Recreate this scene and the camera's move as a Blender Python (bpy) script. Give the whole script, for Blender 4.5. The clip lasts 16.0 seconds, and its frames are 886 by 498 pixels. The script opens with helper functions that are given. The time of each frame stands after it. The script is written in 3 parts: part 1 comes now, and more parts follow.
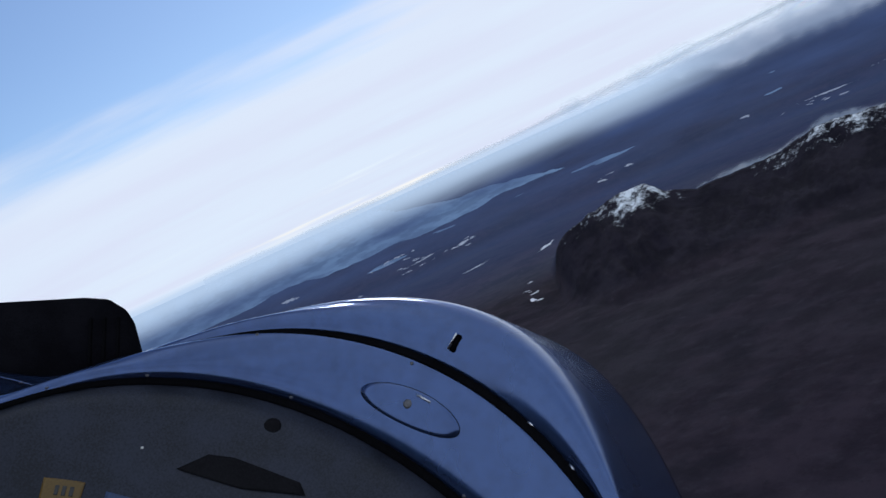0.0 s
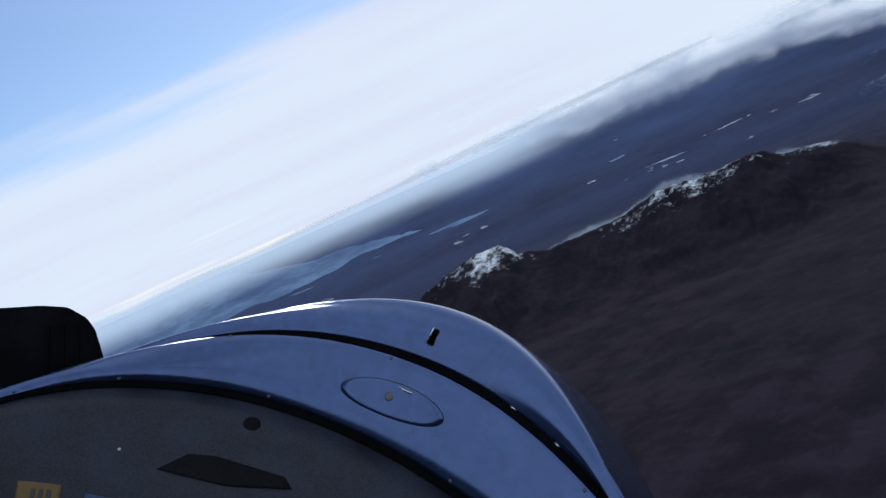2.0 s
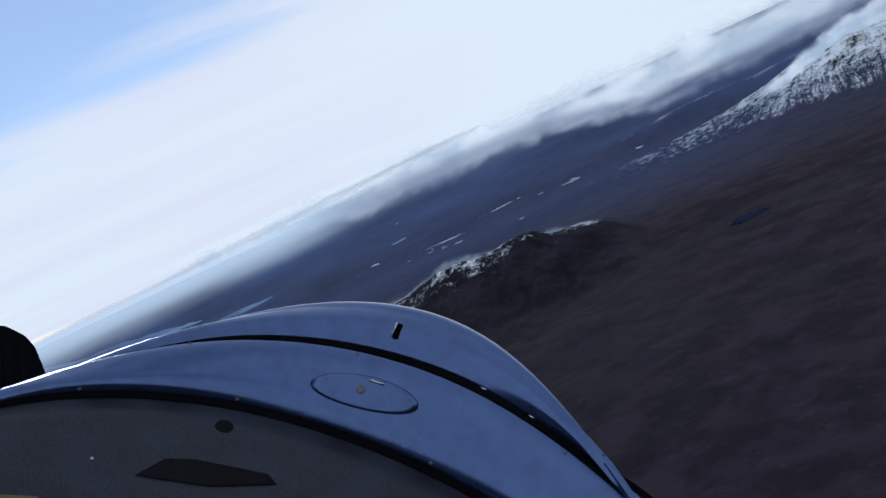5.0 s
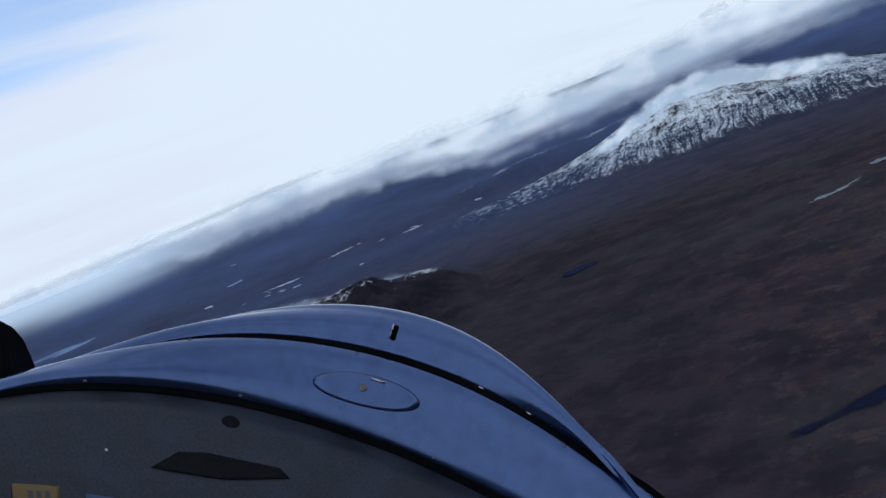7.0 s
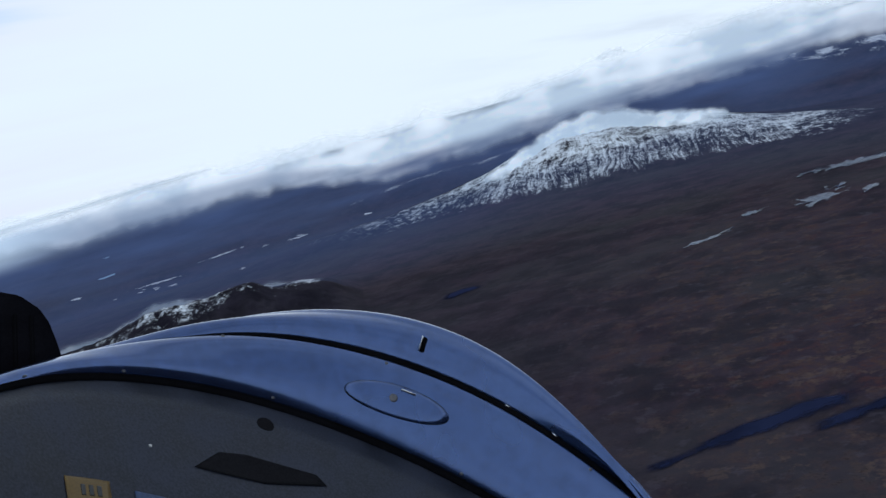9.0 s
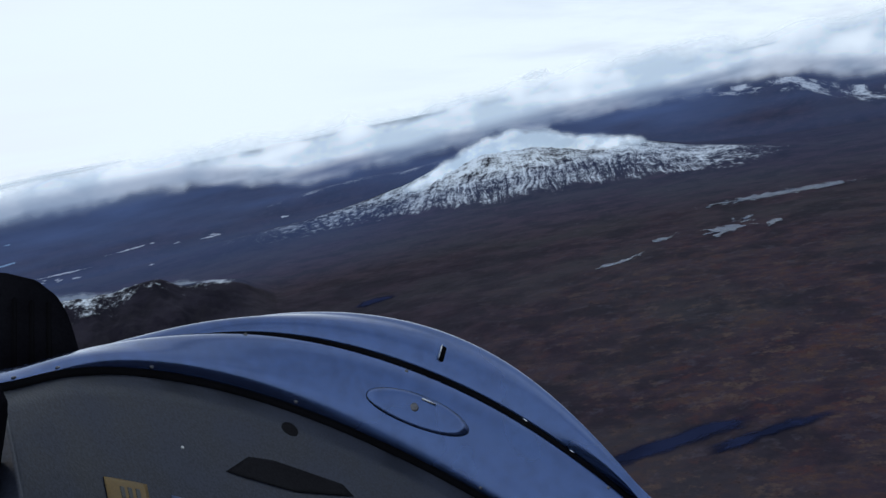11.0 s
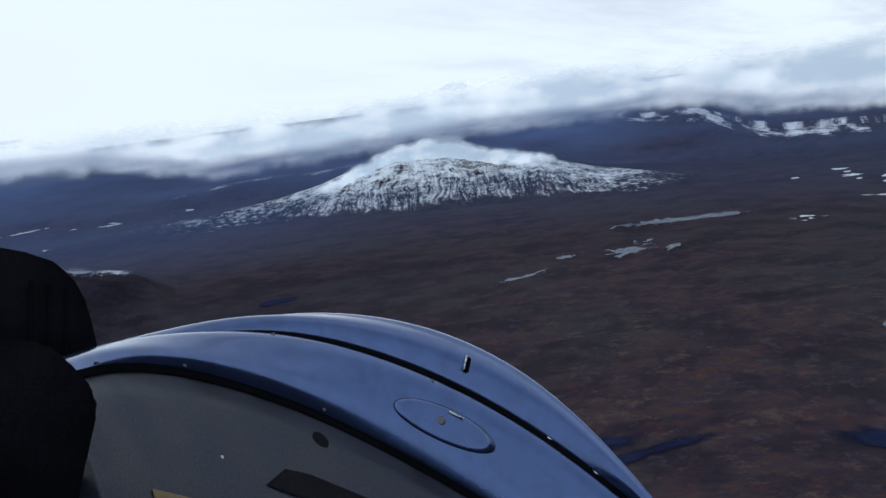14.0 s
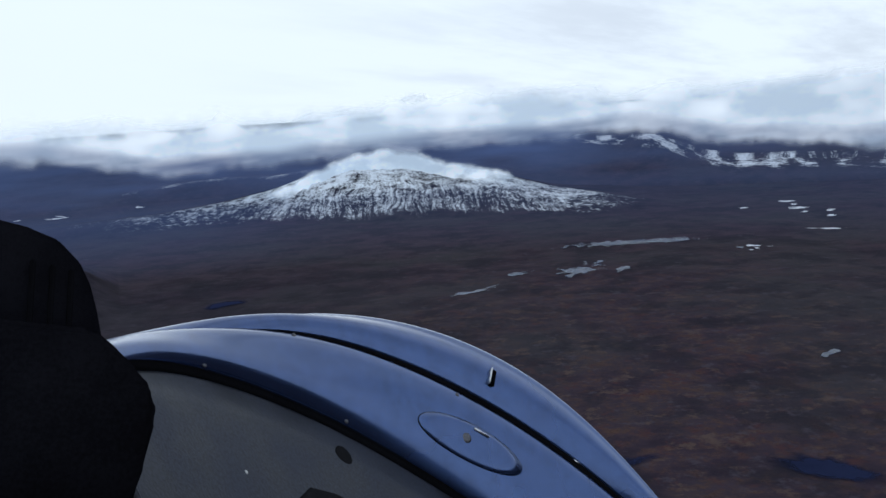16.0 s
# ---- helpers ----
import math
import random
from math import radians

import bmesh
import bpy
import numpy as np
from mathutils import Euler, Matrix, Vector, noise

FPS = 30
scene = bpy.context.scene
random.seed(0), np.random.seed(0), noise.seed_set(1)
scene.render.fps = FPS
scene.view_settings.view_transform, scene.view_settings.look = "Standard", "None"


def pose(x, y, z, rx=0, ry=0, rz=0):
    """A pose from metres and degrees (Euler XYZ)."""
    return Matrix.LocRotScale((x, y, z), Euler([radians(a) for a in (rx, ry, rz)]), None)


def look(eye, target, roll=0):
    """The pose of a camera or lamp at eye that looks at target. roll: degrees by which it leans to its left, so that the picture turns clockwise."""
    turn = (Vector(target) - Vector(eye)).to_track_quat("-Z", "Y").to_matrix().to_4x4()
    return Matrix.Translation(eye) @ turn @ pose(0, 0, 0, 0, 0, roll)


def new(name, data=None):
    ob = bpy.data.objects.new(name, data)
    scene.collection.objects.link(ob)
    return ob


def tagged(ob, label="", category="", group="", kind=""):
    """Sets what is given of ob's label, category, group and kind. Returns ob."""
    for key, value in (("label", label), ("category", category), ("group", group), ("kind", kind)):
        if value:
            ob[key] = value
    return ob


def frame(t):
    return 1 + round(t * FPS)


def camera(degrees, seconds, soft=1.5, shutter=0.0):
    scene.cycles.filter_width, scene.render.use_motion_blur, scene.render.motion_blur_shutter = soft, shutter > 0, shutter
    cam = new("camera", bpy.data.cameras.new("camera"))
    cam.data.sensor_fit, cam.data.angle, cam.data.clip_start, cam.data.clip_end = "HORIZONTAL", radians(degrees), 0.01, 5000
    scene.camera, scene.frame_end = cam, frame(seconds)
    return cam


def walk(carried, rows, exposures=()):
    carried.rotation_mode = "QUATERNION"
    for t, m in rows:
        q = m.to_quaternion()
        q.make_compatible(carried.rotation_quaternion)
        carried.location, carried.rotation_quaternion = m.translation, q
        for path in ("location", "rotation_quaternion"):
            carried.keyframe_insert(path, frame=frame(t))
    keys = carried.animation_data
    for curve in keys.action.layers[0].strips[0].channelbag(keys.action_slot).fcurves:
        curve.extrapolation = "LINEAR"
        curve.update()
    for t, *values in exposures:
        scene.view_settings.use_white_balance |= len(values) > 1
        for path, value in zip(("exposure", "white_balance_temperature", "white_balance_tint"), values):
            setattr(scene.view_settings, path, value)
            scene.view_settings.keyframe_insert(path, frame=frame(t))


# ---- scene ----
cam = camera(53.0, 16.0, soft=1.5)

# seconds, eye in metres, heading, pitch and roll in degrees
PATH = [
    (0.0, 0.838, 0.385, 359.900, -57.45, -4.51, -24.51),
    (0.5, 0.828, 0.349, 359.897, -55.00, -4.42, -24.12),
    (1.0, 0.816, 0.313, 359.894, -52.47, -4.44, -24.27),
    (1.5, 0.803, 0.276, 359.895, -49.95, -4.55, -24.02),
    (2.0, 0.788, 0.241, 359.894, -47.48, -4.64, -24.08),
    (2.5, 0.771, 0.208, 359.892, -45.08, -4.72, -24.16),
    (3.0, 0.752, 0.176, 359.890, -42.62, -4.81, -24.26),
    (5.5, 0.629, 0.022, 359.892, -29.93, -5.71, -24.67),
    (6.0, 0.594, -0.013, 359.901, -27.12, -6.01, -23.95),
    (6.5, 0.555, -0.042, 359.912, -24.44, -6.42, -23.18),
    (7.0, 0.512, -0.067, 359.926, -21.95, -6.86, -22.01),
    (7.5, 0.468, -0.086, 359.943, -19.75, -7.26, -20.25),
    (8.0, 0.424, -0.101, 359.958, -17.82, -7.58, -18.45),
    (8.5, 0.386, -0.107, 359.971, -16.16, -8.00, -17.15),
    (9.0, 0.349, -0.112, 359.981, -14.58, -8.26, -15.91),
    (9.5, 0.313, -0.117, 359.990, -12.99, -8.51, -14.61),
    (12.0, 0.172, -0.104, 360.010, -7.04, -9.11, -10.10),
    (12.5, 0.147, -0.098, 360.014, -6.01, -9.27, -9.21),
    (13.0, 0.124, -0.092, 360.017, -4.97, -9.42, -8.40),
    (13.5, 0.103, -0.083, 360.016, -4.01, -9.47, -7.84),
    (14.0, 0.082, -0.071, 360.015, -3.10, -9.43, -7.20),
    (14.5, 0.060, -0.056, 360.013, -2.22, -9.40, -6.33),
    (15.0, 0.038, -0.038, 360.009, -1.39, -9.28, -5.39),
    (15.5, 0.018, -0.019, 360.005, -0.65, -9.12, -4.48),
    (16.0, 0.000, 0.000, 360.000, 0.07, -8.95, -3.77),
]


def heading(az, el):
    a, e = radians(az), radians(el)
    return Vector((math.sin(a) * math.cos(e), math.cos(a) * math.cos(e), math.sin(e)))


walk(cam, [(t, look((x, y, z), Vector((x, y, z)) + heading(a, p) * 10, r)) for t, x, y, z, a, p, r in PATH],
     exposures=[(0.0, -0.20, 6000.0, 14.0), (6.0, -0.20, 6000.0, 12.0), (9.0, -0.06, 6050.0, 11.0), (13.0, 0.0, 6150.0, 11.0), (16.0, 0.02, 6150.0, 11.0)])

# ---- world, sun ----
SUN_AZ, SUN_EL = -50.0, 32.0


class Nodes:
    """Short hand for node trees."""

    def __init__(self, tree):
        self.tree = tree
        tree.nodes.clear()

    def add(self, kind, **inputs):
        n = self.tree.nodes.new(kind)
        for k, v in inputs.items():
            self.put(n, k, v)
        return n

    def put(self, n, k, v):
        key = int(k[1:]) if k[0] == "i" and k[1:].isdigit() else k.replace("_", " ")
        sock = n.inputs[key]
        if isinstance(v, bpy.types.NodeSocket):
            self.tree.links.new(v, sock)
        else:
            sock.default_value = v

    def math(self, op, a, b=0.0, c=0.0, clamp=False):
        n = self.add("ShaderNodeMath", i0=a, i1=b, i2=c)
        n.operation, n.use_clamp = op, clamp
        return n.outputs[0]

    def ramp(self, x, lo, hi, out0=0.0, out1=1.0):
        n = self.add("ShaderNodeMapRange", i0=x, i1=lo, i2=hi, i3=out0, i4=out1)
        n.interpolation_type, n.clamp = "SMOOTHSTEP", True
        return n.outputs[0]

    def noise(self, vec, scale, detail=4.0, rough=0.55, stretch=None):
        if stretch:
            m = self.add("ShaderNodeMapping", Vector=vec, Scale=stretch)
            vec = m.outputs[0]
        n = self.add("ShaderNodeTexNoise", Vector=vec, Scale=scale, Detail=detail, Roughness=rough)
        return n.outputs[0]

    def mix(self, fac, a, b):
        n = self.tree.nodes.new("ShaderNodeMix")
        n.data_type = "RGBA"
        for i, v in ((0, fac), (6, a), (7, b)):
            if isinstance(v, bpy.types.NodeSocket):
                self.tree.links.new(v, n.inputs[i])
            else:
                n.inputs[i].default_value = v if i == 0 else (*v, 1.0)[:4]
        return n.outputs[2]

    def position(self):
        return self.add("ShaderNodeNewGeometry").outputs["Position"]

    def attr(self, name):
        n = self.add("ShaderNodeAttribute")
        n.attribute_name = name
        return n.outputs["Fac"]

    def link(self, a, b):
        self.tree.links.new(a, b)


world = bpy.data.worlds.new("sky")
scene.world = world
world.use_nodes = True
w = Nodes(world.node_tree)
sky = w.add("ShaderNodeTexSky")
sky.sky_type, sky.sun_disc = "NISHITA", False
sky.sun_elevation, sky.sun_rotation = radians(SUN_EL), radians(SUN_AZ)
sky.altitude, sky.air_density, sky.dust_density, sky.ozone_density = 400, 1.0, 0.15, 2.5
way = w.add("ShaderNodeTexCoord").outputs["Generated"]
sep = w.add("ShaderNodeSeparateXYZ", Vector=way)
lift = w.math("ADD", w.math("MAXIMUM", sep.outputs[2], 0.0), 0.10)
flat = w.add("ShaderNodeCombineXYZ", X=w.math("DIVIDE", sep.outputs[0], lift), Y=w.math("DIVIDE", sep.outputs[1], lift)).outputs[0]
turned = w.add("ShaderNodeMapping", Vector=flat, Rotation=(0, 0, radians(35))).outputs[0]
veil = w.noise(turned, 0.55, 5.0, 0.55, (1.0, 0.42, 1.0))
wisps = w.noise(turned, 2.2, 6.0, 0.6, (1.0, 0.25, 1.0))
cover = w.math("ADD", w.math("MULTIPLY", w.math("SUBTRACT", veil, 0.16), 1.6), w.math("MULTIPLY", wisps, 0.42))
# thicker towards the horizon and away from the clear north-west
cover = w.math("ADD", cover, w.ramp(sep.outputs[2], 0.34, 0.08, 0.0, 0.66))
cover = w.math("ADD", cover, w.ramp(sep.outputs[0], -0.92, 0.05, -0.24, 0.36))
cover = w.ramp(cover, 0.68, 1.12)
grey = w.noise(turned, 1.0, 6.0, 0.6, (1.0, 0.35, 1.0))
grey_amount = w.math("MULTIPLY", w.ramp(grey, 0.42, 0.68), w.ramp(sep.outputs[0], -0.35, 0.30, 0.0, 0.62))
streak = w.math("MULTIPLY", w.ramp(w.noise(turned, 0.8, 4.0, 0.5, (1.0, 0.35, 1.0)), 0.36, 0.66), w.ramp(sep.outputs[0], -0.35, -0.70, 0.0, 0.80))
white = w.mix(grey_amount, w.mix(streak, (0.83, 0.92, 0.98), (0.80, 0.83, 0.93)), (0.56, 0.62, 0.70))
blue = w.add("ShaderNodeBackground", Color=sky.outputs[0], Strength=0.11)
cloud = w.add("ShaderNodeBackground", Color=white, Strength=1.04)
both = w.add("ShaderNodeMixShader", Fac=cover, i1=blue.outputs[0], i2=cloud.outputs[0])
w.link(both.outputs[0], w.add("ShaderNodeOutputWorld").inputs[0])

sun = new("sun", bpy.data.lights.new("sun", "SUN"))
sun.data.energy, sun.data.angle, sun.data.color = 0.9, radians(10), (1.0, 0.95, 0.88)
sun.matrix_world = look(heading(SUN_AZ, SUN_EL) * 900, (0, 0, 0))


# ---- materials ----
def material(name):
    m = bpy.data.materials.new(name)
    m.use_nodes = True
    return m, Nodes(m.node_tree)


def finish(n, shader):
    n.link(shader, n.add("ShaderNodeOutputMaterial").inputs[0])


def surface(n, colour, rough, metal=0.0, bump=None, strength=0.3, distance=0.01, spec=0.5, coat=0.0):
    b = n.add("ShaderNodeBsdfPrincipled", Base_Color=colour if isinstance(colour, bpy.types.NodeSocket) else (*colour, 1.0),
              Roughness=rough, Metallic=metal)
    b.inputs["Specular IOR Level"].default_value = spec
    b.inputs["Coat Weight"].default_value = coat
    if metal > 0.9 and spec < 0.5:
        b.inputs["Specular Tint"].default_value = (0.70, 0.78, 1.0, 1.0)
    b.inputs["Coat Roughness"].default_value = 0.08
    if bump is not None:
        k = n.add("ShaderNodeBump", Height=bump, Strength=strength, Distance=distance)
        n.link(k.outputs[0], b.inputs["Normal"])
    return b.outputs[0]


def plain(name, colour, rough, metal=0.0, grain=200.0, amount=0.25, bump=0.0005, spec=0.5, coat=0.0):
    """A material with a fine grain and broad wear."""
    m, n = material(name)
    at = n.add("ShaderNodeTexCoord").outputs["Object"]
    g, b = n.noise(at, grain, 3.0), n.noise(at, grain / 22, 4.0)
    v = n.math("ADD", n.math("MULTIPLY", g, 0.5), n.math("MULTIPLY", b, 0.5))
    dark = tuple(c * (1 - amount) for c in colour)
    light = tuple(min(1.0, c * (1 + amount)) for c in colour)
    col = n.mix(n.ramp(v, 0.35, 0.65), dark, light)
    r = n.ramp(b, 0.3, 0.7, max(0.03, rough - 0.08), rough + 0.08)
    finish(n, surface(n, col, r, metal, g if bump else None, 0.25, bump, spec, coat))
    return m


def moor_material():
    m, n = material("moorland")
    p = n.position()
    big = n.noise(p, 0.0022, 5.0, 0.6)
    mid = n.noise(p, 0.012, 7.0, 0.66)
    fine = n.noise(p, 0.05, 6.0, 0.7)
    tuft = n.noise(p, 0.30, 3.0, 0.6)
    heather = n.mix(n.ramp(mid, 0.35, 0.65), (0.0195, 0.0137, 0.0215), (0.037, 0.0255, 0.0365))
    grass = n.mix(n.ramp(fine, 0.35, 0.65), (0.030, 0.020, 0.017), (0.067, 0.036, 0.027))
    col = n.mix(n.math("MULTIPLY", n.ramp(n.math("ADD", n.math("MULTIPLY", mid, 0.55), n.math("MULTIPLY", fine, 0.55)), 0.50, 0.72),
                       n.attr("russet")), heather, grass)
    red = n.noise(p, 0.030, 6.0, 0.7)
    col = n.mix(n.math("MULTIPLY", n.ramp(red, 0.52, 0.66, 0.0, 0.8), n.attr("russet")), col, (0.052, 0.022, 0.022))
    col = n.mix(n.math("MULTIPLY", n.ramp(big, 0.42, 0.62), 0.62), col, (0.030, 0.030, 0.034))
    straw = n.noise(p, 0.021, 7.0, 0.74)
    col = n.mix(n.math("MULTIPLY", n.ramp(straw, 0.54, 0.64, 0.0, 0.75), n.attr("russet")), col, (0.076, 0.051, 0.042))
    hollow = n.noise(p, 0.0068, 6.0, 0.64)
    col = n.mix(n.ramp(hollow, 0.50, 0.60, 0.0, 0.65), col, (0.013, 0.012, 0.018))
    lilac = n.noise(p, 0.033, 6.0, 0.70)
    col = n.mix(n.ramp(lilac, 0.55, 0.66, 0.0, 0.55), col, (0.050, 0.043, 0.055))
    col = n.mix(n.ramp(n.math("ADD", n.math("MULTIPLY", fine, 0.6), n.math("MULTIPLY", tuft, 0.4)), 0.54, 0.68, 0.0, 0.72), col, (0.009, 0.008, 0.011))
    # dark colour of bare rock, also laid on the shaded western moor
    rock_and_shade = n.mix(n.ramp(mid, 0.4, 0.6), (0.0060, 0.0053, 0.0105), (0.0155, 0.0135, 0.0220))
    col = n.mix(n.attr("rock_and_shade"), col, rock_and_shade)
    # snow lies in flutes down the slopes and on ledges
    bend = n.math("MULTIPLY", n.math("SUBTRACT", n.noise(p, 0.006, 3.0), 0.5), 1.6)
    spread = n.math("MULTIPLY", n.math("MULTIPLY", n.math("ADD", n.attr("along"), 2.0), n.attr("slope")), 0.16)
    fall = n.add("ShaderNodeCombineXYZ", X=n.math("ADD", n.math("ADD", n.attr("along"), spread), bend), Y=n.attr("slope")).outputs[0]
    flute = n.noise(fall, 4.6, 7.0, 0.72, (1.0, 0.55, 1.0))
    bare = n.noise(p, 0.0065, 5.0, 0.62)
    ledge = n.noise(fall, 1.0, 5.0, 0.6, (0.8, 13.0, 1.0))
    speck = n.noise(p, 0.10, 6.0, 0.74)
    v = n.math("ADD", n.math("MULTIPLY", n.math("SUBTRACT", flute, 0.5), n.attr("fluted")), n.math("MULTIPLY", n.math("SUBTRACT", ledge, 0.5), n.attr("ledged")))
    v = n.math("ADD", n.math("MULTIPLY", v, 1.25), n.math("MULTIPLY", n.math("SUBTRACT", speck, 0.5), 1.1))
    v = n.math("ADD", v, n.math("MULTIPLY", n.math("SUBTRACT", bare, 0.54), 0.9))
    snow = n.math("MULTIPLY", n.ramp(n.math("ADD", n.attr("snow"), v), 0.30, 0.82), n.ramp(n.attr("snow"), 0.03, 0.22))
    col = n.mix(snow, col, (0.72, 0.77, 0.82))
    bump = n.math("ADD", n.math("MULTIPLY", fine, 1.0), n.math("MULTIPLY", tuft, 0.25))
    finish(n, surface(n, col, 0.95, 0.0, bump, 0.35, 3.0, 0.05))
    return m


def ragged(n, shader, grain_size, amount, soft=0.05):
    """Cut a draped sheet to a broken outline: solid in the middle, islands and streaks at its rim."""
    p = n.position()
    v = n.math("ADD", n.noise(p, grain_size, 6.0, 0.65), n.math("MULTIPLY", n.noise(p, grain_size * 0.3, 2.0), 0.6))
    a = n.ramp(n.math("ADD", n.attr("inside"), n.math("MULTIPLY", n.math("SUBTRACT", v, 0.8), amount)), 0.41 - soft, 0.41 + soft)
    clear = n.add("ShaderNodeBsdfTransparent")
    return n.add("ShaderNodeMixShader", Fac=a, i1=clear.outputs[0], i2=shader).outputs[0]


def water_material(name, colour, rough, ripple, shine, cut=0.0):
    m, n = material(name)
    p = n.position()
    sh = surface(n, n.mix(n.ramp(n.noise(p, 0.01, 4.0), 0.4, 0.6), colour, tuple(c * 1.5 for c in colour)), rough, 0.0,
                 n.noise(p, ripple, 4.0), 0.12, 1.0, shine)
    finish(n, ragged(n, sh, cut, *((2.5, 0.05) if cut > 0.02 else (1.9, 0.26))) if cut else sh)
    return m


def snow_material():
    m, n = material("snow")
    p = n.position()
    finish(n, ragged(n, surface(n, n.mix(n.ramp(n.noise(p, 0.15, 4.0), 0.3, 0.7), (0.62, 0.65, 0.70), (0.78, 0.80, 0.84)), 0.8, spec=0.2), 0.06, 2.4))
    return m


def cloud_material(name, scale, stretch, softness, density, seed=0.0, glow=0.0, detail=7.0):
    """Thin cloud: scatters light both ways, ragged and see-through at its edges; an added glow stands in for scattered
    light.
    """
    m, n = material(name)
    p = n.add("ShaderNodeMapping", Vector=n.position(), Location=(seed, seed * 0.7, 0), Scale=stretch).outputs[0]
    v = n.math("ADD", n.noise(p, scale, detail, 0.50), n.math("MULTIPLY", n.noise(p, scale * 0.3, 3.0), 0.6))
    a = n.math("ADD", n.attr("cover"), n.math("MULTIPLY", n.math("SUBTRACT", v, 0.80), 1.5))
    alpha = n.math("MULTIPLY", n.ramp(a, 0.5 - softness, 0.5 + softness), density)
    big = n.noise(p, scale * 0.45, 4.0)
    # grey shading of the cloud, mixed into its colour
    shade = n.mix(n.ramp(n.math("ADD", n.math("MULTIPLY", v, 0.5), n.math("MULTIPLY", big, 0.8)), 0.68, 0.96), (0.52, 0.61, 0.69), (0.86, 0.91, 0.94))
    d = n.add("ShaderNodeBsdfDiffuse", Color=shade)
    t = n.add("ShaderNodeBsdfTranslucent", Color=shade)
    lit = n.add("ShaderNodeMixShader", Fac=0.4, i1=d.outputs[0], i2=t.outputs[0]).outputs[0]
    if glow:
        e = n.add("ShaderNodeEmission", Color=shade, Strength=glow)
        lit = n.add("ShaderNodeAddShader", i0=lit, i1=e.outputs[0]).outputs[0]
    clear = n.add("ShaderNodeBsdfTransparent")
    finish(n, n.add("ShaderNodeMixShader", Fac=alpha, i1=clear.outputs[0], i2=lit).outputs[0])
    return m


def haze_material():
    """Distant haze painted as a glowing see-through sheet: blue over the land, pale towards the horizon."""
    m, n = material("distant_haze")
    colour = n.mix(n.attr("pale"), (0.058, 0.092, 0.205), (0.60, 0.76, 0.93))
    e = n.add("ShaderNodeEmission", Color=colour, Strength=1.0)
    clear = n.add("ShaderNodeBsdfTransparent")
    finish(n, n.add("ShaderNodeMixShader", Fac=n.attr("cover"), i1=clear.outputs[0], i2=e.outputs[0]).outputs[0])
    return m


MOOR = moor_material()
LOCH = water_material("loch_water", (0.010, 0.018, 0.045), 0.22, 0.25, 0.16, 0.045)
# the sea has no shine; reflected sky is put into its pale base colour
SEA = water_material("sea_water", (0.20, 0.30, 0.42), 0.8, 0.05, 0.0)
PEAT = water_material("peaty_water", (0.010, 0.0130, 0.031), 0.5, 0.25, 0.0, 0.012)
SNOW = snow_material()

# ---- the land ----
EYE = 360.0        # the aircraft's height over the moor
NEAR, SPAN, FADE = 3600.0, 1200.0, 5200.0


def draw_in(x, y, z):
    """Bring what lies beyond NEAR closer along the line of sight, so that the horizon fits into the air that is drawn."""
    r = np.hypot(x, y)
    q = np.where(r > NEAR, NEAR + SPAN * (1 - np.exp(-(np.maximum(r, NEAR) - NEAR) / FADE)), r)
    k = q / np.maximum(r, 1e-6)
    return x * k, y * k, EYE + (z - EYE) * k


def lattice(x, y, seed):
    h = (x.astype(np.int64) * 374761393 + y.astype(np.int64) * 668265263 + seed * 982451653) & 0xFFFFFFFF
    h = ((h ^ (h >> 13)) * 1274126177) & 0xFFFFFFFF
    return ((h ^ (h >> 16)) & 0xFFFF) / 65535.0


def grain(x, y, seed):
    x0, y0 = np.floor(x), np.floor(y)
    u, v = x - x0, y - y0
    u, v = u * u * (3 - 2 * u), v * v * (3 - 2 * v)
    a, b = lattice(x0, y0, seed), lattice(x0 + 1, y0, seed)
    c, d = lattice(x0, y0 + 1, seed), lattice(x0 + 1, y0 + 1, seed)
    return (a * (1 - u) + b * u) * (1 - v) + (c * (1 - u) + d * u) * v


def fbm(x, y, octaves, seed, rough=0.5):
    """Layered noise, about -1 to 1."""
    total, amp, norm = 0.0, 1.0, 0.0
    for k in range(octaves):
        total = total + amp * (grain(x * 2 ** k, y * 2 ** k, seed + k) * 2 - 1)
        norm, amp = norm + amp, amp * rough
    return total / norm


def smooth(x, lo, hi):
    t = np.clip((x - lo) / (hi - lo), 0, 1)
    return t * t * (3 - 2 * t)


def curve(az, keys):
    """A rounded line through a few (heading, value) pairs."""
    a = np.array([k[0] for k in keys], float)
    v = np.array([k[1] for k in keys], float)
    return (np.interp(az - 0.35, a, v) + np.interp(az, a, v) * 2 + np.interp(az + 0.35, a, v)) / 4


# skylines of the hills as (heading, dip below the level of the eye)
BEN = [(-30, 6.2), (-24, 5.6), (-17.6, 5.35), (-13.4, 4.9), (-10.6, 4.4), (-8.3, 3.7), (-5.5, 3.2), (-2, 3.3), (0.4, 3.7),
       (4.0, 4.35), (7.5, 5.45), (12.8, 6.45), (18, 7.1), (24, 8)]
CRAG = [(-60, 14), (-53.5, 12.4), (-52.2, 10.8), (-51.6, 9.4), (-50.8, 7.5), (-49.8, 6.75), (-47.6, 6.15), (-45.6, 5.8), (-44.0, 5.8),
        (-43.0, 6.9), (-41.1, 7.5), (-39, 7.6), (-36.1, 7.4), (-33.3, 6.7), (-31, 7.0), (-28.5, 6.9), (-26.9, 6.8), (-25.8, 7.7),
        (-24.4, 7.65), (-22.4, 8.1), (-21.3, 8.9), (-20.2, 9.8), (-18, 11.4), (-14, 14)]
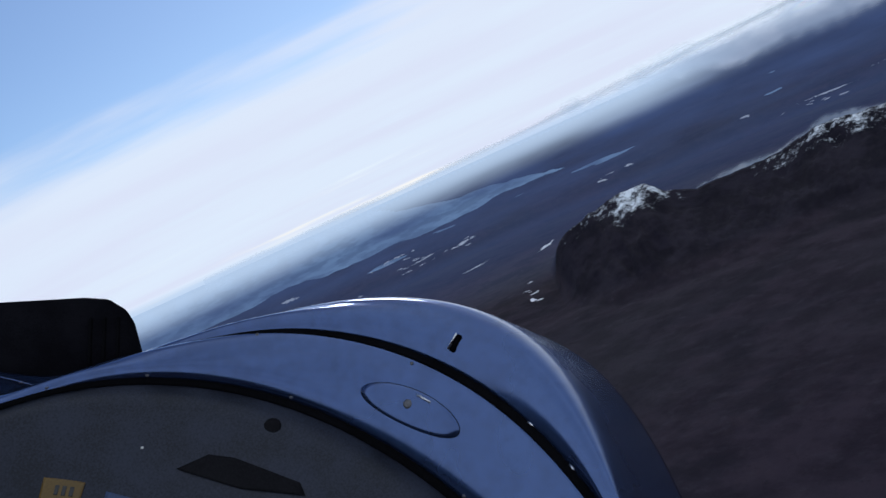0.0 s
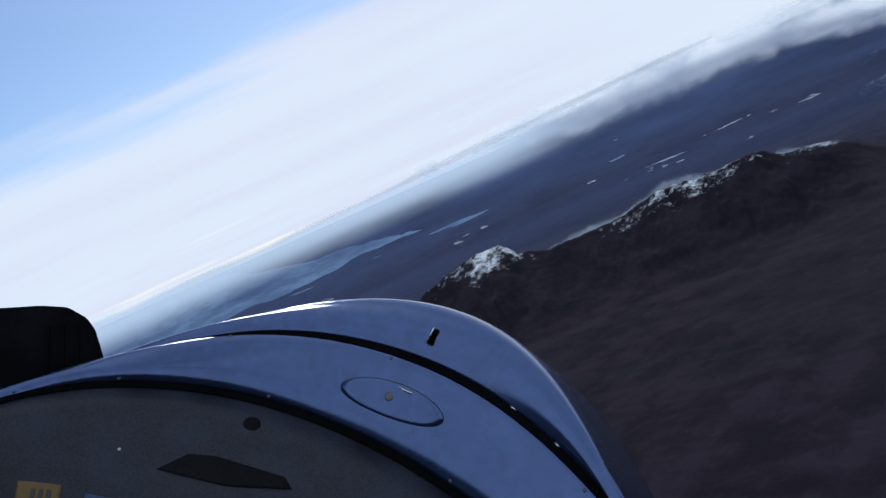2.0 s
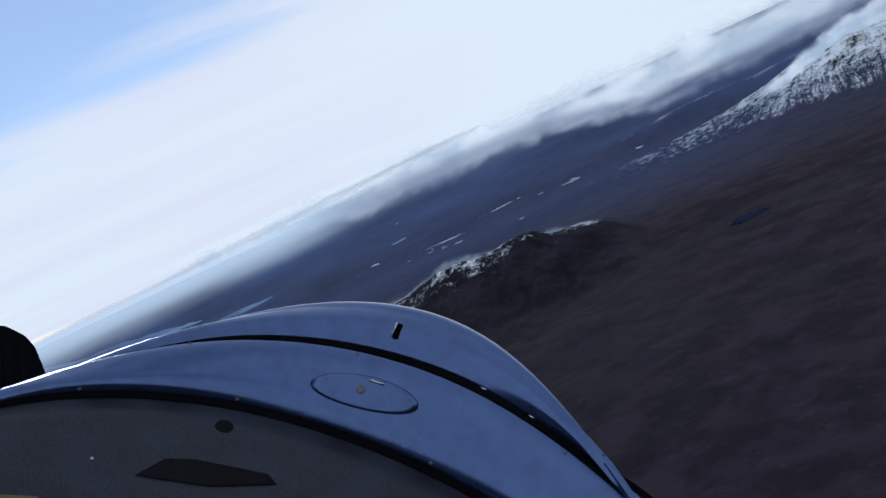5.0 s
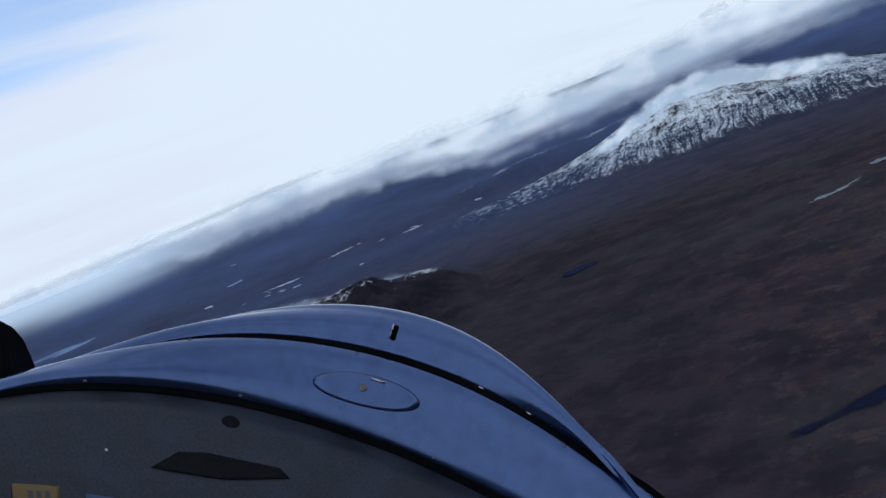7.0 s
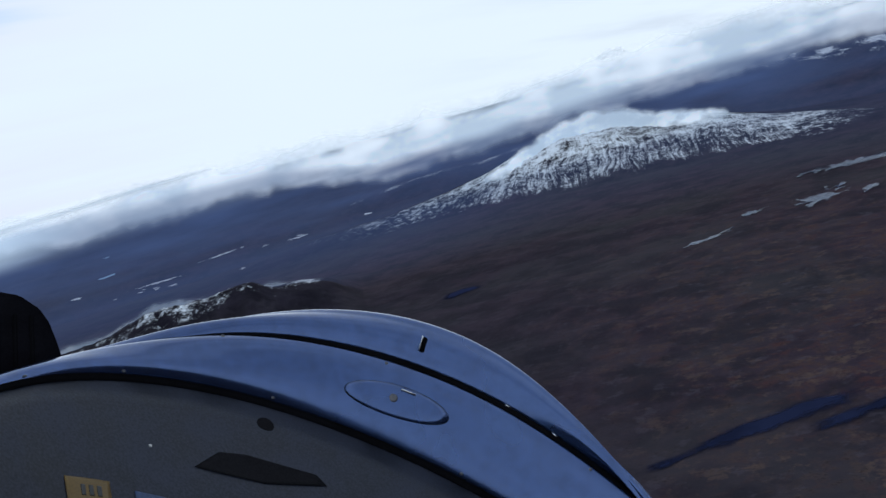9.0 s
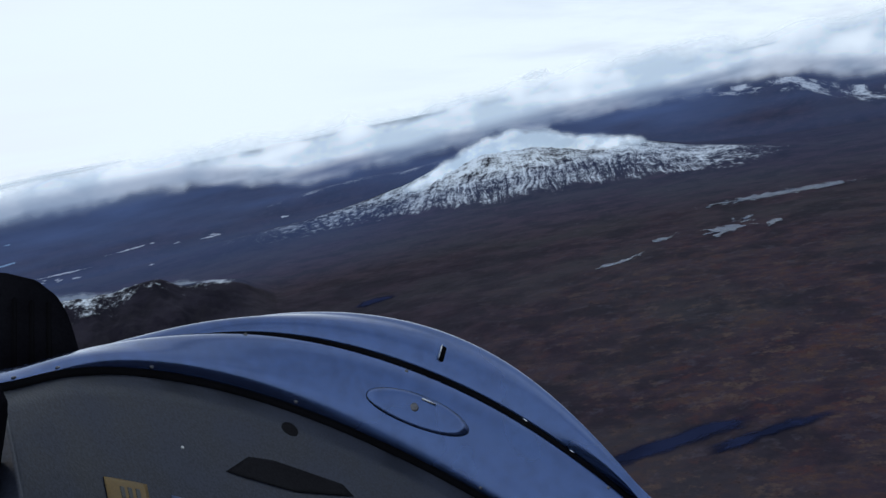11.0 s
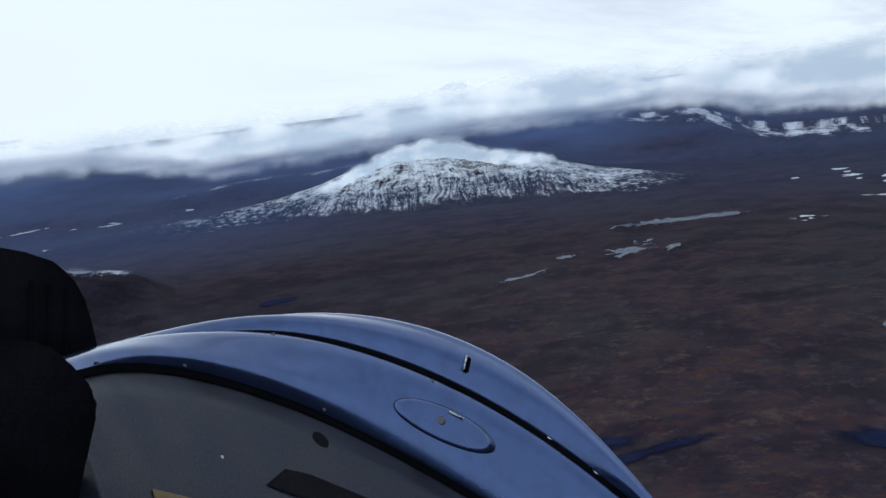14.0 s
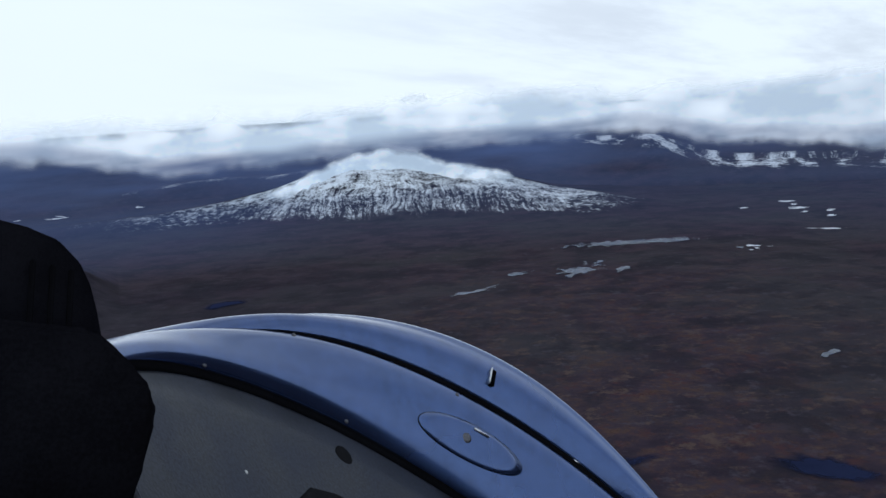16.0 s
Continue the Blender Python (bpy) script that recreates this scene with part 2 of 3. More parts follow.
SHOULDER = [(-26, 6), (-21.8, 4.7), (-19.4, 3.9), (-16.7, 3.6), (-13.3, 3.4), (-10.5, 3.6), (-8, 3.3), (-4, 4), (0, 5)]
NORTH = [(-62, 3.2), (-55, 3.0), (-49, 2.75), (-46, 2.6), (-44, 2.1), (-40.1, 1.65), (-38.5, 1.45), (-36, 1.3), (-32, 1.2), (-24, 1.0),
         (-18, 1.2), (-10, 1.6), (-4, 2.1), (0.4, 2.6), (3.3, 2.6), (7.6, 2.9), (10.5, 2.5), (13.6, 2.4), (15.3, 3.1), (17.2, 3.9),
         (19, 4.3), (21.1, 4.2), (24.2, 4.4), (27, 4.9), (40, 4.6)]


def crest_height(az, keys, r):
    return EYE - r * np.tan(np.radians(curve(az, keys)))


def hill(r, h, foot, crest, back, power=1.35):
    """A ridge seen across: rises from foot to crest, falls away to back."""
    front = np.clip((r - foot) / (crest - foot), 0, 1)
    rear = np.clip((back - r) / (back - crest), 0, 1)
    rear = rear * rear * (3 - 2 * rear)
    return np.maximum(h, 0) * np.where(r < crest, front ** power, rear), front


def land(x, y):
    """Height, snow, bare rock with painted shade, and russet grass at places on the plan."""
    r = np.hypot(x, y)
    az = np.degrees(np.arctan2(x, y))
    z = 7 * fbm(x / 520, y / 520, 4, 3) + 2.2 * fbm(x / 70, y / 70, 3, 9) * smooth(r, 5000, 1500)
    z = z + smooth(r, 4000, 9000) * 22 * fbm(x / 2600, y / 2600, 4, 21)
    z = z * smooth(r, 30, 400)
    snow, rock_and_shade, slope, fluted, ledged = (np.zeros_like(r) for _ in range(5))

    # the snowy ben
    crest = 3480 - 440 * smooth(az, 3, 15)
    foot = 2930 + 260 * smooth(az, 0, -16) - 170 * smooth(az, 3, 15) + 60 * fbm(az / 3, az * 0, 3, 33)
    h = crest_height(az, BEN, crest)
    rise, s = hill(r, h, foot, crest, 4300, 1.25)
    gully = fbm(az * 2.4 + fbm(az / 2, r / 90, 2, 5) * 0.35, r / 420, 3, 41)
    cut = np.abs(gully) * -1
    body = smooth(h, 4, 60)
    z = z + rise + body * (cut * 16 + 5) * np.sin(np.pi * np.clip(s, 0, 1)) * smooth(r, foot, foot + 60)
    ends = smooth(az, -27, -15) * smooth(az, 16.5, 9)
    on_ben = ends * smooth(h, -2, 14) * (r < crest + 70)
    west = smooth(az, -3, -9)
    mottle = fbm(az * 4.0, r / 18, 4, 73, 0.6)
    core = smooth(az, -14, -9) * smooth(az, 10, 6)
    sn = 0.39 + 0.22 * smooth(s, 0.05, 0.90) + 0.06 * core + (1 - core) * (-0.10 + mottle * 0.42)
    sn = sn - 0.12 * np.exp(-((az - 2.5) / 4.5) ** 2) * np.exp(-((s - 0.45) / 0.25) ** 2)
    low = 0.03 + 0.10 * fbm(az / 1.3, r * 0, 3, 61)
    snow = np.maximum(snow, on_ben * sn * smooth(s, low, low + 0.18))
    rock_and_shade = np.maximum(rock_and_shade, on_ben * smooth(s, 0.12, 0.4) * 0.8)
    slope, fluted, ledged = np.where(on_ben > 0, s, slope), on_ben * (0.30 + 1.15 * core * smooth(s, 0.95, 0.35)), on_ben * (0.50 + (0.35 + 0.5 * west) * core * smooth(s, 0.3, 0.7))

    # the dark crag, nearer
    crest = 2120 + 40 * fbm(az / 4, az * 0, 2, 77)
    foot = 1610 + 240 * smooth(az, -47, -53) + 200 * smooth(az, -26, -18)
    h = crest_height(az, CRAG, crest) + (4.5 - 2.5 * smooth(az, -31, -26)) * fbm(az * 1.6, az * 0, 3, 81) * smooth(az, -50, -48)
    rise, s = hill(r, h, foot, crest, 2620, 1.15)
    ribs = fbm(az * 1.3, r / 160, 4, 91)
    z = z + rise + smooth(h, 10, 60) * ribs * 16 * np.sin(np.pi * np.clip(s, 0, 1)) * smooth(r, foot, foot + 80)
    on_crag = smooth(h, 2, 70) * (r < 2600)
    top = smooth(s, 0.56 + 0.20 * smooth(az, -31, -25) + 0.12 * fbm(az, r * 0, 2, 93), 0.97)
    cap = 0.20 + 0.45 * np.exp(-((az + 45.2) / 2.2) ** 2) + 0.30 * np.exp(-((az + 31) / 4.5) ** 2) + 0.12 * np.exp(-((az + 25) / 2) ** 2) \
        - 0.25 * np.exp(-((az + 39.5) / 2.5) ** 2)
    snow = np.maximum(snow, on_crag * top * (cap - 0.02 - 0.12 * smooth(az, -30, -26) + 0.35 * fbm(az * 3.4, r / 22, 4, 95, 0.62)))
    snow = np.maximum(snow, on_crag * smooth(s, 0.93, 0.98) * 0.42 * np.exp(-((az + 23.6) / 1.9) ** 2))
    slope, fluted, ledged = np.where(on_crag > 0, s, slope), np.maximum(fluted, on_crag * 0.55), np.maximum(ledged, on_crag * 0.9)
    rock_and_shade = np.maximum(rock_and_shade, on_crag * smooth(s, 0.02, 0.25))

    # low ridge behind the ben, far hills all round the north
    crest = 5200.0
    rise, s = hill(r, crest_height(az, SHOULDER, crest), 4500, crest, 6200)
    z = np.where(rise > 1, np.maximum(z, rise), z)
    snow = np.maximum(snow, smooth(s, 0.80, 0.97) * (rise > 1) * (r < 5400) * (0.40 + 0.25 * fbm(az * 1.2, r / 300, 3, 97)))
    crest = 11000 - 6200 * smooth(az, 2, 20)
    foot = crest * 0.72
    h = crest_height(az, NORTH, crest) + 14 * fbm(az / 1.3, az * 0, 4, 99)
    rise, s = hill(r, h, foot, crest, crest * 1.3)
    z = np.where(r > foot, np.maximum(z * smooth(r, 16000, 9000), rise + z * 0.3), z)
    cold = smooth(az, 1, 8) + 0.25 * smooth(az, -34, -20)
    snow = np.maximum(snow, cold * smooth(s, 0.35 + 0.15 * smooth(az, 8, 1), 0.80) * (r > foot) * (r < crest * 1.1) * (0.24 + 0.14 * smooth(az, 1, 8) + 0.75 * fbm(az * 1.1, s * 4, 5, 103, 0.6)))
    far = (r > foot) * smooth(az, -36, -20)
    slope, fluted, ledged = np.where(far > 0, s * 2, slope), np.maximum(fluted, far * 0.9), np.maximum(ledged, far * 0.9)
    # far land goes over to the dark colour with distance
    rock_and_shade = np.maximum(rock_and_shade, 0.75 * smooth(r, 4200, 8000))
    # shade on the nearer western moor, painted with the same dark colour
    rock_and_shade = np.maximum(rock_and_shade, (0.42 * smooth(az, 5, -14) + 0.16 * smooth(az, -16, -34)) * smooth(r, 2700, 1900))

    # the firth in the north-west lies lower
    shore = 7000 + 600 * fbm(az / 2.5, az * 0, 4, 111) + 500 * smooth(az, -60, -68)
    far_shore = 10300 + 900 * fbm(az / 2, az * 0, 3, 113) - 3600 * smooth(az, -54, -46.5) + 9000 * smooth(az, -55, -60) + 120000 * smooth(az, -59, -64)
    sea = smooth(r, shore, shore + 250) * smooth(r, far_shore, far_shore - 300) * smooth(az, -44.5, -46)
    z = z * (1 - sea) - 60 * sea
    russet = smooth(az, -16, 6) * smooth(r, 2500, 900) * 0.95 + 0.06 + 0.25 * fbm(x / 700, y / 700, 3, 121)
    return z, np.clip(snow, 0, 1), np.clip(rock_and_shade, 0, 1), np.clip(russet, 0, 1), az, slope, fluted, ledged


def sheet(name, az, r, z_of, attributes, mat, closed=False):
    """A sheet over a grid of headings and distances, drawn in at the far end."""
    A, R = np.meshgrid(az, r, indexing="ij")
    X, Y = R * np.sin(np.radians(A)), R * np.cos(np.radians(A))
    Z, values = z_of(X, Y)
    p = np.stack(draw_in(X, Y, Z), -1).reshape(-1, 3)
    na, nr = A.shape
    i = np.arange(na if closed else na - 1)[:, None]
    j = np.arange(nr - 1)[None, :]
    k = (i + 1) % na
    q = np.stack([i * nr + j, i * nr + j + 1, k * nr + j + 1, k * nr + j], -1).reshape(-1, 4)[:, ::-1]
    return grid_mesh(name, p, q, dict(zip(attributes, [v.reshape(-1) for v in values])), mat)


def grid_mesh(name, p, q, attributes, mat):
    me = bpy.data.meshes.new(name)
    me.vertices.add(len(p))
    me.vertices.foreach_set("co", p.astype(np.float32).ravel())
    me.loops.add(q.size)
    me.loops.foreach_set("vertex_index", q.astype(np.int32).ravel())
    me.polygons.add(len(q))
    me.polygons.foreach_set("loop_start", np.arange(0, q.size, 4, dtype=np.int32))
    me.polygons.foreach_set("loop_total", np.full(len(q), 4, np.int32))
    me.polygons.foreach_set("use_smooth", np.ones(len(q), bool))
    for key, v in attributes.items():
        me.attributes.new(key, "FLOAT", "POINT").data.foreach_set("value", v.astype(np.float32))
    me.update(calc_edges=True)
    me.materials.append(mat)
    return new(name, me)


headings = np.concatenate([np.arange(-92, -54, 0.25), np.arange(-54, 16, 0.10), np.arange(16, 36, 0.16), np.arange(36, 268, 4.0)])
rings = np.concatenate([[0.002, 60, 150, 260, 380, 480], np.arange(560, 1500, 8), np.arange(1500, 1600, 7), np.arange(1600, 2180, 5), np.arange(2180, 2800, 14),
                        np.arange(2800, 3540, 5.5), np.arange(3540, 4100, 28), np.arange(4100, 5300, 16), np.geomspace(5300, 13000, 100), np.geomspace(13200, 90000, 40)])


def ground_values(x, y):
    z, *v = land(x, y)
    return z, v


ground = tagged(sheet("ground", headings, rings, ground_values, ("snow", "rock_and_shade", "russet", "along", "slope", "fluted", "ledged"), MOOR, closed=True),
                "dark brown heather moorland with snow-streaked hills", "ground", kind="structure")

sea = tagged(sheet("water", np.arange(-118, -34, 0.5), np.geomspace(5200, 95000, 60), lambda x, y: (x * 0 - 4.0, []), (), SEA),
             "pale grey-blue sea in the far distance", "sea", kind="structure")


def foot_of(az, dip):
    """Distance at which the line of sight with that dip meets the land."""
    r = np.geomspace(300, 60000, 4000)
    a = radians(az)
    z, *_ = land(r * math.sin(a), r * math.cos(a))
    over = EYE - r * math.tan(radians(dip)) - z
    hit = np.nonzero(over < 0)[0]
    return float(r[hit[0]]) if len(hit) else 60000.0


def patch(name, label, category, mat, az, dip, half_az, half_dip, turn=0.0, seed=1, uneven=0.35, lift=0.6, group=""):
    """Something flat that lies on the land: an uneven outline, draped over the ground."""
    rim, steps = 72, 7
    t = np.linspace(0, 2 * np.pi, rim, endpoint=False)
    edge = 1 + uneven * (fbm(np.cos(t) * 1.7 + seed * 7.3, np.sin(t) * 1.7, 4, seed, 0.65) * 1.6)
    edge = np.clip(edge, 0.15, 2.0)
    k = np.linspace(0, 1, steps)[:, None]
    a = (np.cos(t) * edge)[None] * k * half_az
    d = (np.sin(t) * edge)[None] * k * half_dip + a * math.tan(radians(turn))
    r0 = foot_of(az, dip)
    dd = np.clip(np.radians(dip + d), 0.002, 1.5)
    R = r0 * math.tan(radians(dip)) / np.tan(dd)
    A = np.radians(az + a)
    X, Y = R * np.sin(A), R * np.cos(A)
    Z, *_ = land(X, Y)
    if mat is LOCH or mat is PEAT:
        Z = np.maximum(Z, Z * 0.3 + Z.mean() * 0.7)
    Z = Z + lift * (0.4 + r0 / 1500)
    p = np.stack(draw_in(X, Y, Z), -1).reshape(-1, 3)
    i = np.arange(steps - 1)[:, None]
    j = np.arange(rim)[None]
    n = (j + 1) % rim
    q = np.stack([i * rim + j, (i + 1) * rim + j, (i + 1) * rim + n, i * rim + n], -1).reshape(-1, 4)
    return tagged(grid_mesh(name, p, q, {"inside": (1 - k + 0 * A).ravel()}, mat), label, category, group)


LOCHAN = "small steel-grey lochan lying in the brown moor"
for az, dip, ha, hd, turn, seed in [
        (2.0, 11.85, 1.8, 0.13, -10, 4), (4.9, 10.85, 1.4, 0.16, -8, 5), (9.0, 10.75, 1.5, 0.36, -6, 6), (11.6, 10.78, 0.7, 0.22, -18, 7),
        (10.2, 10.3, 0.5, 0.10, -14, 8), (23.9, 15.9, 0.8, 0.25, -20, 10), (18.8, 9.6, 0.35, 0.07, 0, 12)]:
    patch("lochan", LOCHAN, "lochan", LOCH, az, dip, ha * 1.05, hd * 1.05, turn, seed, 0.55, group="lochans on the moor")
patch("loch", "long pale grey loch stretched across the moor", "loch", LOCH, 13.0, 9.1, 5.4, 0.22, -2, 9, 0.3)
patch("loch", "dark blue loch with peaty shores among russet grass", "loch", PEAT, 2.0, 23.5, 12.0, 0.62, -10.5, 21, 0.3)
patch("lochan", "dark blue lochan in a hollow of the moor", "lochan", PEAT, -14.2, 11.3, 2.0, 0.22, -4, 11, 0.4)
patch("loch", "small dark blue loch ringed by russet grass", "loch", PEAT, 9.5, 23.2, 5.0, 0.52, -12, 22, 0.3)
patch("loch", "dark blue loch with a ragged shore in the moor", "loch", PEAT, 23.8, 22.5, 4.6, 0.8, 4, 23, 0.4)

SNOWFIELD = "thin white snow patch lying on dark moorland"
for az, dip, ha, hd, turn, seed in [
        (-67.7, 3.4, 0.9, 0.12, 3, 31), (-63.5, 5.1, 0.4, 0.07, 0, 32), (-60.3, 3.8, 0.8, 0.05, 2, 33), (-58.7, 4.6, 1.6, 0.06, -6, 34),
        (-56.0, 4.7, 0.7, 0.10, -8, 35), (-55.8, 4.95, 0.5, 0.06, 0, 36), (-56.1, 6.5, 1.6, 0.05, -4, 37), (-60.2, 4.95, 0.6, 0.05, 0, 38),
        (-44.5, 4.45, 0.45, 0.09, 4, 39), (-46.4, 4.7, 0.5, 0.06, 4, 40), (-51.3, 7.1, 0.9, 0.10, -14, 41), (-37.1, 4.55, 0.6, 0.07, 0, 42),
        (-28.2, 4.6, 2.6, 0.05, -2, 43), (-23.2, 4.95, 1.1, 0.06, -2, 44), (-31.8, 5.1, 2.6, 0.05, 1, 45), (-18.6, 4.75, 0.5, 0.05, 0, 46),
        (21.5, 6.85, 0.8, 0.06, 0, 47), (22.2, 7.25, 1.0, 0.10, -3, 48), (19.0, 7.2, 0.5, 0.05, 0, 49), (23.8, 8.5, 1.5, 0.05, 0, 50),
        (-53.1, 8.8, 0.4, 0.06, 0, 51), (-53.5, 9.9, 0.35, 0.10, 0, 52), (-27.2, 5.8, 0.35, 0.05, 0, 53)]:
    patch("snow_patch", SNOWFIELD, "snow patch", SNOW, az, dip, ha * 0.75, hd * 1.0, turn, seed, 0.5, group="snow patches on the moor")

scatter = random.Random(5)
for az, dip, wide, deep, count in ((-57.5, 4.6, 3.2, 0.35, 12), (-60.5, 3.9, 2.2, 0.25, 6), (-45.6, 4.6, 1.2, 0.15, 4), (-53.4, 9.3, 0.5, 0.8, 5), (-24.5, 4.9, 2.0, 0.1, 4),
                                   (-33.0, 5.3, 2.2, 0.25, 6), (22.0, 7.4, 2.2, 0.5, 8), (19.5, 9.7, 1.2, 0.4, 5)):
    for k in range(count):
        patch("snow_patch", SNOWFIELD, "snow patch", SNOW, az + wide * scatter.uniform(-1, 1), dip + deep * scatter.uniform(-1, 1),
              scatter.uniform(0.14, 0.45), scatter.uniform(0.025, 0.055), scatter.uniform(-6, 6), scatter.randrange(60, 900), 0.5, group="snow patches on the moor")

# ---- clouds ----
BANK_TOP = [(-75, -0.2), (-60, 0.35), (-45, 0.45), (-31, 0.75), (-24, 0.5), (-18, 0.3), (-9, 0.3), (-1, 0.3), (3.5, 0.7), (6.5, 0.8), (9.5, 0.4),
            (15, 0.5), (21, 0.6), (30, 0.8), (36, 0.8)]
BANK_FOOT = [(-75, 0.3), (-60, 0.6), (-48, 0.55), (-44, 0.1), (-40, -0.8), (-36, -1.5), (-30, -1.3), (-24, -1.4), (-21, -2.0), (-17.3, -3.0), (-13.9, -2.9),
             (-10, -3.0), (-8, -2.8), (0, -2.4), (4, -2.5), (7.6, -2.45), (12.9, -1.85), (15.5, -2.5), (17.9, -3.1), (24.2, -3.5), (36, -3.7)]
CAP_TOP = [(-11, -4.6), (-9.2, -4.1), (-8.3, -3.6), (-6.9, -3.05), (-5.4, -2.55), (-3.2, -2.3), (-1, -2.75), (0.4, -3.35), (2.2, -3.7), (4, -4.15), (6, -5)]
CAP_FOOT = [(-11, -4.8), (-9, -5.05), (-7, -5.45), (-3.4, -5.6), (0.3, -4.95), (2.2, -4.6), (4, -4.6), (6, -5)]
MIST_TOP = [(-42, -7.7), (-41, -7.3), (-38, -7.0), (-36.2, -7.2), (-35, -6.9), (-33, -6.25), (-31.5, -6.35), (-30, -6.9), (-27.2, -7.1), (-25.8, -7.15), (-24.8, -7.5), (-23, -8.3)]
MIST_FOOT = [(-42, -7.7), (-40, -7.9), (-33, -7.4), (-30, -7.2), (-27.2, -7.2), (-25.8, -8.1), (-24.8, -7.9), (-23, -8.3)]


def wall_of_air(name, label, category, az, el, r_of, values, mat):
    """A curved sheet standing far out, with values at each heading and height."""
    A, E = np.meshgrid(az, el, indexing="ij")
    R = r_of(A, E)
    X, Y, Z = R * np.sin(np.radians(A)), R * np.cos(np.radians(A)), EYE + R * np.tan(np.radians(E))
    na, ne = A.shape
    i, j = np.arange(na - 1)[:, None], np.arange(ne - 1)[None]
    q = np.stack([i * ne + j, (i + 1) * ne + j, (i + 1) * ne + j + 1, i * ne + j + 1], -1).reshape(-1, 4)
    data = {k: v.ravel() for k, v in values(A, E).items()}
    q = q[(data["cover"][q].max(1) > (0.0005 if "pale" in data else -0.55))]    # leave out what is clear air
    return tagged(grid_mesh(name, np.stack([X, Y, Z], -1).reshape(-1, 3), q, data, mat), label, category, kind="structure")


def bank_layer(name, label, r_of, low, high, thick, mat, tops, feet, fray=(0.85, 0.95), span=(-74, 36, 0.125, -6, 4), ruffle=0.0):
    def values(A, E):
        top = curve(A, tops) + ruffle * 0.35 * fbm(A / 2.2, A * 0, 4, 131)
        foot = curve(A, feet) + ruffle * fbm(A / 1.8, A * 0, 4, 133)
        lo, hi = foot + (top - foot) * low, foot + (top - foot) * high
        m = np.minimum((E - lo) / fray[0], (hi - E) / fray[1])
        m = m - np.maximum(0.30 - (hi - lo), 0) * 6
        return {"cover": np.clip(0.42 + m * thick, -0.6, 1.5)}
    return wall_of_air(name, label, "cloud bank", np.arange(*span[:3]), np.linspace(span[3], span[4], 200), r_of, values, mat)


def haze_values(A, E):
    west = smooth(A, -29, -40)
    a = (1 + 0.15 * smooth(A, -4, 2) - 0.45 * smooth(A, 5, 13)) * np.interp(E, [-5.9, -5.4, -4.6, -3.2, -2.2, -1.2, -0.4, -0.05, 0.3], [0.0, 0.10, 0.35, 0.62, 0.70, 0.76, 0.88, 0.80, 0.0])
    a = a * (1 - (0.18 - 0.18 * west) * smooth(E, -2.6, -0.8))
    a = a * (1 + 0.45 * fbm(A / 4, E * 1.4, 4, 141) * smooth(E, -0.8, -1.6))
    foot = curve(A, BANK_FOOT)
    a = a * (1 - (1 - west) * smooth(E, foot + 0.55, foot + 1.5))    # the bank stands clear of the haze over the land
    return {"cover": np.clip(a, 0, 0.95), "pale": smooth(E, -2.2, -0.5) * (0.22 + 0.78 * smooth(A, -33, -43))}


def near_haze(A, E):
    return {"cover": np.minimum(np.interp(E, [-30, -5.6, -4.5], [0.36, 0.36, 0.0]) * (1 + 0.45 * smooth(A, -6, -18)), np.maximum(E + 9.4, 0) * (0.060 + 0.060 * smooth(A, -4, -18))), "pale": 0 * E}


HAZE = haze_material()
# two standing sheets that glow by themselves make up the haze
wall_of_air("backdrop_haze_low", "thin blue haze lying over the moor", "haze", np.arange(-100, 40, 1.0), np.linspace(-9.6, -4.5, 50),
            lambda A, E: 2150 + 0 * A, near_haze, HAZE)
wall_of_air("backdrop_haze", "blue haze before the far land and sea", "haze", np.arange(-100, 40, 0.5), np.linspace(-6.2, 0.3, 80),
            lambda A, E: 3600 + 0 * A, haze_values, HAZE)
bank_layer("backdrop_cloud", "long grey-white stratus bank rolling over the far hills", lambda A, E: 3700 + 0 * A, 0.0, 1.0, 0.80,
           cloud_material("stratus", 0.0060, (1, 1, 1.9), 0.60, 1.0, 900, 0.50, 2.6), BANK_TOP, BANK_FOOT, fray=(0.55, 0.95), ruffle=0.4)
LINE_TOP = [(-74, 0.0), (-65, 0.1), (-54, 0.24), (-42, 0.56), (-36, 0.76), (-30, 0.85), (-24, 0.70), (-18, 0.5)]
LINE_FOOT = [(a, v - 0.34 * min(1.0, max(0.0, (-23.0 - a) / 10.0))) for a, v in LINE_TOP]
bank_layer("backdrop_cloud_line", "thin grey layer of cloud along the sea horizon", lambda A, E: 3680 + 0 * A, 0.0, 1.0, 0.35,
           cloud_material("stratus_line", 0.003, (1, 1, 3), 0.48, 0.66, 70, 0.06, 2.0), LINE_TOP, LINE_FOOT, (0.14, 0.14), (-72, -27, 0.1, -0.7, 1.4))
# the cap on the summit and the mist behind the crag lie in sheets that lean with the slopes
bank_layer("cloud_cap", "soft white cloud cap resting on the snowy summit", lambda A, E: 3385 + (E + 4.5) * 60, 0.0, 1.0, 0.80,
           cloud_material("cap_cloud", 0.013, (1, 1, 1.3), 0.60, 0.97, 300, 0.40), CAP_TOP, CAP_FOOT, (1.0, 0.34), (-12, 7, 0.1, -5.6, -1.8))
